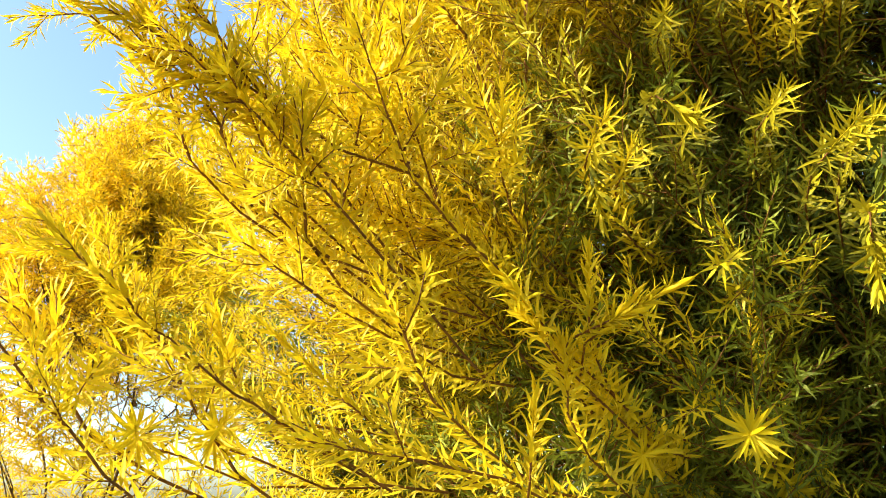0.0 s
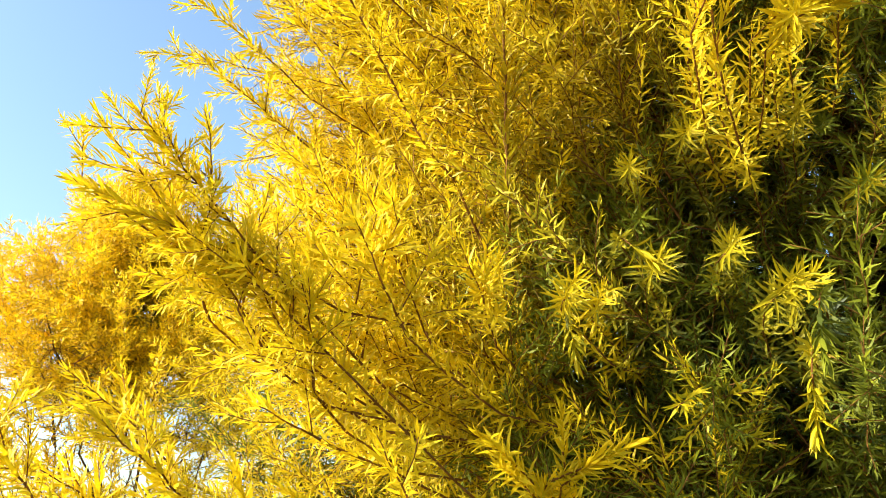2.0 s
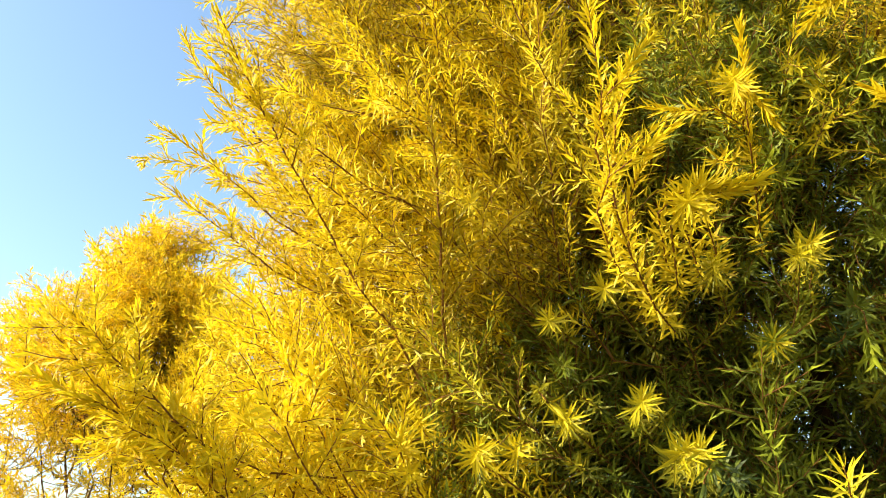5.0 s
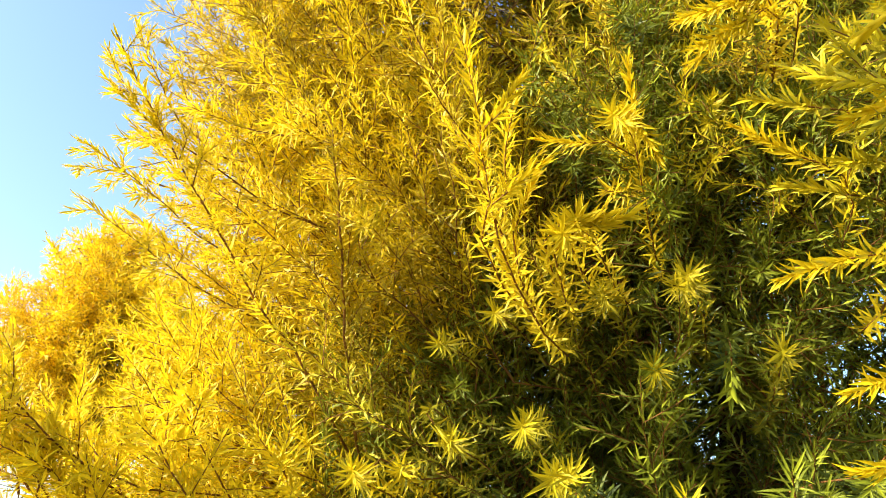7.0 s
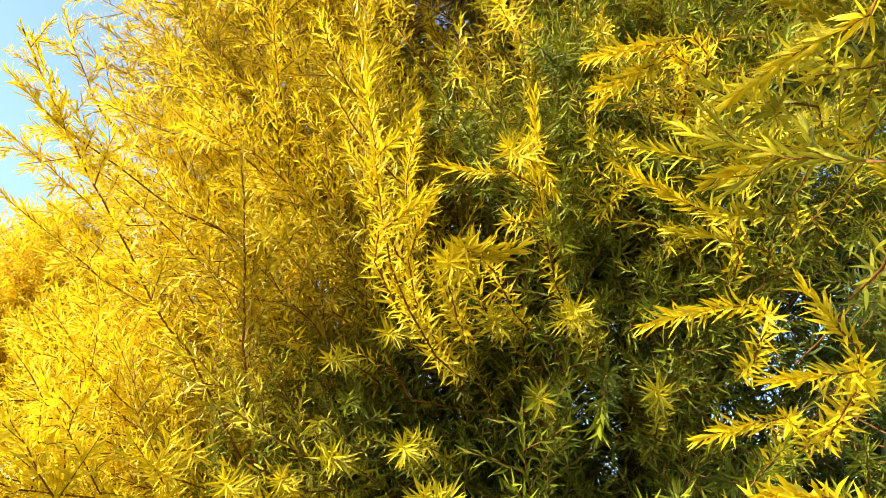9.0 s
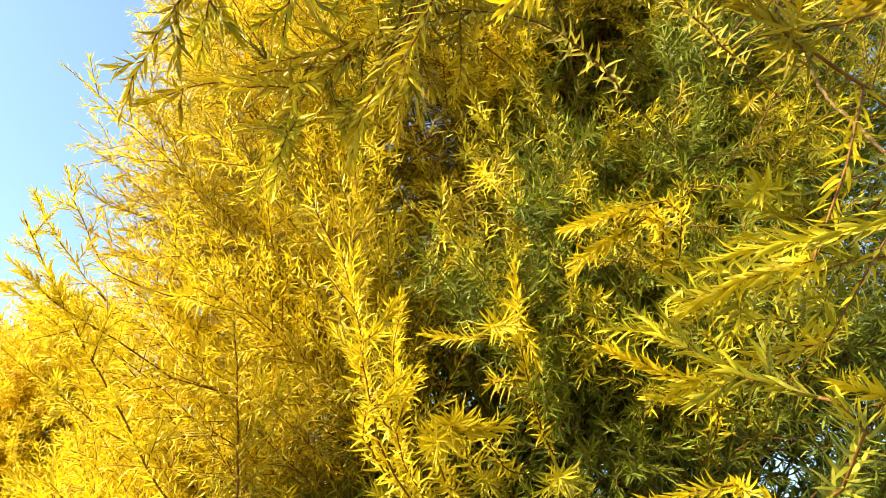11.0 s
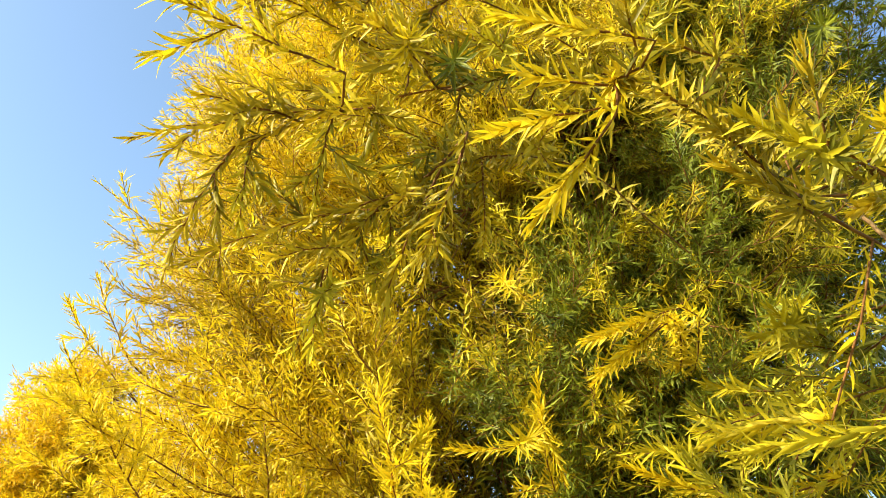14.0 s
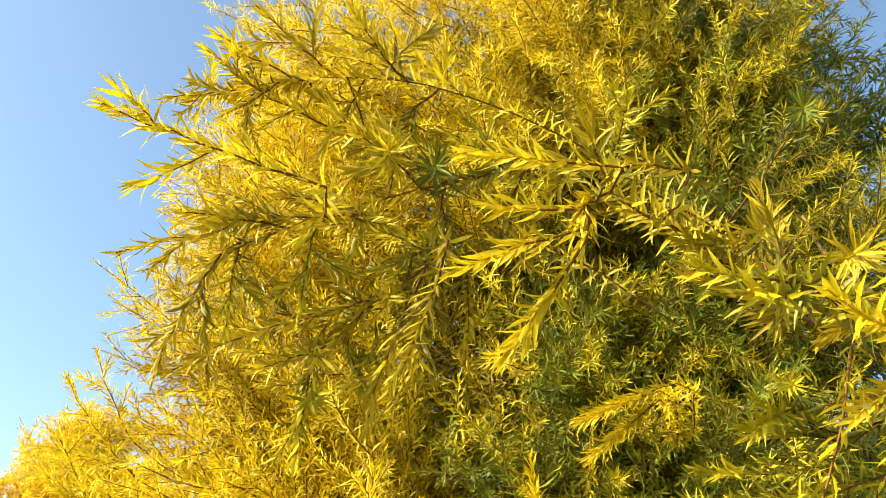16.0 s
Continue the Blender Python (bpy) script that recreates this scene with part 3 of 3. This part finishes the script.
shoot((-0.111, 0.500, 1.706), (-0.144, 0.410, 1.765), GOLD)
shoot((-0.300, 0.930, 2.270), (-0.480, 0.945, 2.345), GOLD)
shoot((-0.053, 0.831, 2.026), (-0.169, 0.564, 2.190), GOLD)
shoot((0.067, 0.777, 1.940), (0.077, 0.535, 2.063), LIME)
shoot((-0.182, 0.721, 2.206), (-0.309, 0.638, 2.313), GOLD)
shoot((-0.171, 0.759, 2.111), (-0.302, 0.672, 2.228), GOLD)
shoot((-0.166, 0.757, 2.035), (-0.301, 0.678, 2.128), GOLD)
shoot((-0.196, 0.700, 2.258), (-0.258, 0.623, 2.362), GOLD)
shoot((-0.046, 0.913, 1.983), (-0.273, 0.758, 2.169), GOLD)
sprig((-0.100, 0.456, 2.092), (-0.149, 0.398, 2.118), 0.022, GOLD)
shoot((0.072, 0.704, 1.869), (0.073, 0.558, 2.074), OLIVE)
shoot((0.243, 0.450, 1.974), (0.205, 0.310, 2.124), GOLD)
sprig((0.224, 0.373, 2.047), (0.257, 0.328, 2.077), 0.026, GOLD)
sprig((0.231, 0.411, 1.992), (0.276, 0.356, 2.008), 0.025, GOLD)
sprig((0.392, 0.491, 2.088), (0.369, 0.421, 2.166), 0.027, GOLD)
sprig((0.360, 0.484, 2.106), (0.284, 0.456, 2.082), 0.026, GOLD)
sprig((0.378, 0.466, 2.135), (0.406, 0.444, 2.068), 0.026, GOLD)
sprig((0.312, 0.478, 1.993), (0.303, 0.402, 1.973), 0.03024, GOLD, True)
sprig((0.302, 0.443, 1.991), (0.344, 0.414, 1.982), 0.029, GOLD)
sprig((0.332, 0.684, 2.286), (0.322, 0.611, 2.258), 0.02352, LIME, True)
sprig((0.446, 0.550, 1.970), (0.424, 0.472, 1.956), 0.02436, LIME, True)
sprig((0.537, 0.551, 1.884), (0.506, 0.471, 1.877), 0.02352, LIME, True)
sprig((0.457, 0.468, 1.883), (0.446, 0.444, 1.823), 0.029, GREEN)
sprig((0.275, 0.612, 1.818), (0.269, 0.529, 1.818), 0.02352, LIME, True)
sprig((0.298, 0.570, 1.761), (0.290, 0.485, 1.764), 0.02688, LIME, True)
sprig((0.421, 0.615, 1.889), (0.402, 0.534, 1.883), 0.02352, LIME, True)
sprig((0.499, 0.565, 2.174), (0.474, 0.493, 2.146), 0.02184, LIME, True)
sprig((0.528, 0.433, 2.253), (0.426, 0.388, 2.207), 0.026, GOLD)
sprig((0.523, 0.437, 2.244), (0.433, 0.407, 2.159), 0.026, GOLD)
# right-hand plumes: lime paints those in shade, gold those the sun reaches
sprig((0.628, 0.471, 2.033), (0.517, 0.438, 2.039), 0.028, LIME)
sprig((0.570, 0.380, 1.941), (0.460, 0.329, 1.910), 0.028, GOLD)
sprig((0.561, 0.387, 2.085), (0.453, 0.344, 2.073), 0.026, LIME)
sprig((0.594, 0.248, 2.029), (0.476, 0.233, 1.988), 0.03, GOLD)
sprig((0.626, 0.363, 2.144), (0.523, 0.339, 2.125), 0.027, LIME)
sprig((0.566, 0.255, 1.767), (0.487, 0.223, 1.768), 0.027, GOLD)
sprig((0.593, 0.282, 1.861), (0.513, 0.259, 1.840), 0.026, GOLD)
sprig((0.594, 0.400, 1.848), (0.506, 0.363, 1.823), 0.026, GOLD)
sprig((0.572, 0.348, 1.776), (0.479, 0.311, 1.750), 0.027, GOLD)
sprig((0.592, 0.276, 1.876), (0.532, 0.235, 1.900), 0.025, GOLD)
sprig((0.672, 0.372, 2.201), (0.580, 0.350, 2.179), 0.026, LIME)
shoot((-0.006, 0.567, 1.729), (-0.056, 0.430, 1.830), GOLD)
shoot((-0.025, 0.504, 1.724), (-0.063, 0.411, 1.796), GOLD)
shoot((0.053, 0.596, 1.735), (0.025, 0.474, 1.799), GOLD)
shoot((0.613, 0.322, 2.111), (0.495, 0.270, 2.079), LIME)
shoot((0.671, 0.253, 2.115), (0.547, 0.209, 2.068), LIME)
sprig((0.576, 0.441, 2.045), (0.458, 0.379, 2.066), 0.028, GOLD)
sprig((0.633, 0.420, 2.055), (0.527, 0.374, 2.012), 0.027, LIME)
sprig((0.642, 0.267, 2.152), (0.543, 0.225, 2.165), 0.027, LIME)
sprig((0.547, 0.429, 2.262), (0.428, 0.402, 2.214), 0.027, GOLD)
sprig((0.528, 0.438, 2.244), (0.438, 0.426, 2.170), 0.026, GOLD)
sprig((0.507, 0.576, 2.182), (0.483, 0.495, 2.168), 0.02268, LIME, True)
sprig((0.348, 0.742, 2.507), (0.337, 0.666, 2.485), 0.02352, LIME, True)
sprig((0.377, -0.052, 2.208), (0.296, -0.081, 2.194), 0.026, GOLD)
sprig((0.374, -0.052, 2.208), (0.359, -0.084, 2.214), 0.024, OLIVE)
sprig((0.360, -0.020, 2.181), (0.280, -0.045, 2.142), 0.025, GOLD)
sprig((0.361, -0.026, 2.162), (0.320, -0.034, 2.091), 0.025, GOLD)
sprig((0.360, -0.027, 2.193), (0.307, -0.052, 2.174), 0.023, GOLD)
sprig((0.438, -0.002, 2.245), (0.387, -0.031, 2.232), 0.022, OLIVE)
sprig((0.522, 0.088, 2.248), (0.488, 0.018, 2.212), 0.02688, OLIVE, True)
sprig((0.520, 0.049, 2.221), (0.437, 0.026, 2.196), 0.027, OLIVE)
sprig((0.515, 0.062, 2.168), (0.448, 0.020, 2.177), 0.027, OLIVE)
sprig((0.527, 0.094, 2.180), (0.492, 0.020, 2.150), 0.0252, OLIVE, True)
sprig((0.548, 0.005, 2.183), (0.504, -0.065, 2.146), 0.02184, OLIVE, True)
sprig((0.549, -0.009, 2.143), (0.488, -0.026, 2.110), 0.024, OLIVE)
sprig((0.639, 0.269, 2.146), (0.538, 0.229, 2.151), 0.027, LIME)
shoot((0.686, 0.398, 2.106), (0.514, 0.329, 2.097), LIME)
sprig((0.678, 0.248, 2.520), (0.639, 0.182, 2.476), 0.0252, GREEN, True)
branch(((0.640, 0.030, 2.130), (0.530, -0.030, 2.118), (0.462, -0.068, 2.126)), 0.0013, 0.0009, 0.3, LIME)
sprig((0.465, -0.066, 2.122), (0.396, -0.104, 2.108), 0.021, LIME)
sprig((0.462, -0.070, 2.126), (0.441, -0.100, 2.160), 0.021, OLIVE)
sprig((0.470, -0.060, 2.118), (0.424, -0.118, 2.086), 0.021, LIME)
sprig((0.500, -0.105, 2.075), (0.428, -0.150, 2.060), 0.021, GOLD)
sprig((0.505, -0.105, 2.080), (0.448, -0.164, 2.088), 0.021, GOLD)
sprig((0.500, -0.100, 2.060), (0.436, -0.128, 2.030), 0.021, OLIVE)
sprig((0.560, -0.040, 2.004), (0.440, 0.043, 1.990), 0.024, LIME)
sprig((0.530, 0.130, 2.040), (0.498, 0.262, 2.076), 0.026, GOLD)
sprig((0.600, 0.250, 2.168), (0.523, 0.181, 2.135), 0.026, LIME)
shoot((0.548, 0.145, 1.952), (0.449, 0.314, 2.036), LIME)
sprig((0.650, 0.225, 1.978), (0.585, 0.200, 1.982), 0.026, GOLD)
shoot((0.180, 0.036, 2.256), (0.052, -0.045, 2.250), GOLD)
shoot((0.196, 0.098, 2.269), (0.022, 0.091, 2.243), OLIVE)
shoot((0.096, 0.113, 2.237), (0.035, 0.146, 2.148), OLIVE)
shoot((0.186, 0.203, 2.237), (0.045, 0.164, 2.177), OLIVE)
shoot((0.186, 0.172, 2.409), (0.042, 0.094, 2.417), GOLD)
shoot((0.140, 0.149, 2.447), (0.069, 0.073, 2.455), GOLD)
shoot((0.261, 0.111, 2.220), (0.213, 0.140, 2.108), OLIVE)
shoot((0.279, 0.077, 2.220), (0.257, 0.101, 2.117), OLIVE)
shoot((0.277, 0.095, 2.308), (0.170, 0.047, 2.326), OLIVE)
sprig((0.232, 0.104, 2.326), (0.236, 0.038, 2.285), 0.0252, GOLD, True)
sprig((0.269, 0.132, 2.339), (0.269, 0.065, 2.299), 0.02688, GREEN, True)

# ---- the crowns ----
FRONT = math.atan2(-0.9, -0.42)
SIDES = ((-180, -155, -140, -128, -116, -98, -60, 0, 180), (1.02, 1.02, 1.0, 0.88, 0.78, 0.74, 0.87, 1.0, 1.04))


def shade_tint(x, z):
    """How much greener the leaves are on the side that gets little sun, its shade put into their colour as well: -0.5
    to 0.5.
    """
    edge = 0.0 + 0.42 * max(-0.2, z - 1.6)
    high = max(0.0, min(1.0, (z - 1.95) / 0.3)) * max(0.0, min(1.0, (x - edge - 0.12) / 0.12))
    # duller belt that stands in for shade from the branch hanging above
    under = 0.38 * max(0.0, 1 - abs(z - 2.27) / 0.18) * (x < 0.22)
    # colour follows the light too: darker low right, brighter near the middle
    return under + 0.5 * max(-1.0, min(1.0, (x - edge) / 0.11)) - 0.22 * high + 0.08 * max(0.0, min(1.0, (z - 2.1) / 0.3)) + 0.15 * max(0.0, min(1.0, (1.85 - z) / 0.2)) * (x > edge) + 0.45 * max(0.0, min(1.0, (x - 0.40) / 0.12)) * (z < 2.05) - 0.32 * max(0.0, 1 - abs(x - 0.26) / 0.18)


def gap_near(tip, base, a, b, r):
    """Whether a shoot would close the opening from a to b, r wide."""
    a, b = Vector(a), Vector(b)
    for i in range(6):
        p = base.lerp(tip, i / 5)
        s = max(0.0, min(1.0, (p - a).dot(b - a) / (b - a).length_squared))
        if (p - a.lerp(b, s)).length < r + 0.03 + 0.04 * (1 - i / 5):
            return True
    return False


# openings through the crown where the sky or the dark inside shows
GAPS = [
    ((0.389, 0.172, 2.266), (0.484, 0.605, 2.605), .045),
    ((-0.102, 0.515, 1.573), (-0.160, 0.860, 1.620), .025),
    ((0.311, 0.357, 1.778), (0.984, 1.736, 2.229), -.010),
    ((0.273, 0.435, 1.781), (0.976, 1.694, 2.476), -.012),
    ((0.603, 0.252, 2.075), (1.273, 1.471, 2.638), -.008),
    ((0.410, 0.361, 1.775), (0.679, 1.138, 1.887), -.014),
    ((0.428, 0.303, 1.942), (1.091, 1.89, 2.703), -.022),
    ((0.572, 0.193, 2.051), (1.413, 1.67, 2.854), -.020),
    ((-0.044, 0.403, 1.840), (-0.400, 1.962, 2.357), -.020),
    ((0.043, 0.446, 1.907), (-0.324, 1.909, 2.378), -.022),
    ((0.003, 0.445, 1.873), (-0.452, 1.905, 2.271), -.024),
]
FREE += [
    ((0.606, 0.850, 2.600), (0.468, 0.357, 2.285), .012),
    ((0.530, 0.800, 2.600), (0.413, 0.310, 2.284), .012),
    ((0.440, 0.720, 2.600), (0.368, 0.302, 2.306), .005),
    ((-0.102, 0.515, 1.573), (-0.176, 0.882, 1.608), .05),
    ((-0.034, 0.492, 1.910), (-0.079, 0.741, 2.008), .025),
    ((-0.027, 0.430, 1.838), (-0.042, 0.667, 1.978), .025),
    ((0.389, 0.169, 2.272), (0.515, 0.741, 2.732), .03),
    ((0.007, 0.440, 1.658), (-0.221, 0.334, 1.802), 0.012),
    ((0.127, 0.452, 1.646), (-0.101, 0.346, 1.790), 0.012),
    ((0.070, 0.461, 1.676), (-0.158, 0.354, 1.819), 0.012),
    ((0.057, 0.486, 1.617), (-0.171, 0.380, 1.761), 0.012),
    ((0.024, 0.460, 1.639), (-0.204, 0.354, 1.783), 0.012),
    ((0.097, 0.460, 1.639), (-0.132, 0.354, 1.783), 0.012),
    ((0.033, 0.473, 1.580), (-0.195, 0.367, 1.724), 0.012),
    ((0.169, 0.486, 1.566), (-0.059, 0.380, 1.710), 0.012),
    ((0.120, 0.561, 1.557), (-0.108, 0.455, 1.701), 0.012),
]
tree(golden, FOOT,
              ((0.75, 0.65), (1.4, 0.90), (1.75, 0.97), (1.95, 1.0), (2.25, 0.99), (2.38, 0.91), (2.5, 0.93), (2.65, 0.95), (2.8, 0.96), (3.2, 0.91), (3.5, 0.8), (4.2, 0.25)), FRONT,
              # inner and right-hand layers are set greener, their shade partly in the colour
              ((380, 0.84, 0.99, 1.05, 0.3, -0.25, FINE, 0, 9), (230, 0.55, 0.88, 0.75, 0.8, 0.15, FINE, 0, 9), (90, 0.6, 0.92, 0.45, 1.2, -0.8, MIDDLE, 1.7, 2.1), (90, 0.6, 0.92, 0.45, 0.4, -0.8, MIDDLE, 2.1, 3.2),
               # green shoots behind the low left opening, coloured to pass for its dark shade
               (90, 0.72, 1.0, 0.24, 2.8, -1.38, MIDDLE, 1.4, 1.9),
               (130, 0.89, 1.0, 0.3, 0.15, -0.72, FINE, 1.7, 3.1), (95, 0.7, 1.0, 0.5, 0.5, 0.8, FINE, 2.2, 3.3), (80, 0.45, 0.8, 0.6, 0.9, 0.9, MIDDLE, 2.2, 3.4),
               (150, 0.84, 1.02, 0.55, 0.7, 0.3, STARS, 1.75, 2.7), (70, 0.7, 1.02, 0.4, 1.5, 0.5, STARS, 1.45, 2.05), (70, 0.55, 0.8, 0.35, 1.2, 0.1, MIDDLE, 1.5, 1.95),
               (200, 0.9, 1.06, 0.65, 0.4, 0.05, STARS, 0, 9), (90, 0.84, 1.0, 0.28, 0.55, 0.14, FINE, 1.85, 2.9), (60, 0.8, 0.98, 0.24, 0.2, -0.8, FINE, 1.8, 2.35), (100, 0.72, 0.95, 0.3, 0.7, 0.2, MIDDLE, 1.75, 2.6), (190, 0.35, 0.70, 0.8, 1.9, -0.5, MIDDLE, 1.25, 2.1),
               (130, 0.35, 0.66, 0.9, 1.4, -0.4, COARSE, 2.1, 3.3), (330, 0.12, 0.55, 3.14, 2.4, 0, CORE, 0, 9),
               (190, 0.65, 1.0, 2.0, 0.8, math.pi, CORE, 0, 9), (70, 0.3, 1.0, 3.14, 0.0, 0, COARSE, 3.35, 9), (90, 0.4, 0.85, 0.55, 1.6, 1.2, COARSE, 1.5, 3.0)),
              5, ((2.9, 0.06, 1.0), (4.6, 0.10, 0.85), (0.4, 0.045, 0.9)), True)
tree(behind, (-1.25, 2.75, 0),
              ((0.5, 0.50), (1.2, 0.72), (2.2, 0.74), (2.6, 0.55), (2.95, 0.15)), FRONT,
              ((230, 0.7, 1.0, 3.14, 0.0, 0, COARSE, 2.2, 9), (110, 0.6, 1.0, 3.14, 0.1, 0, COARSE, 0, 2.2), (70, 0.2, 0.7, 3.14, 0.4, 0, CORE, 2.2, 9)), 9, ((1.0, 0.05, 0.8), (3.0, 0.09, 0.68), (5.0, 0.08, 0.72)), False, 40, AMBER)
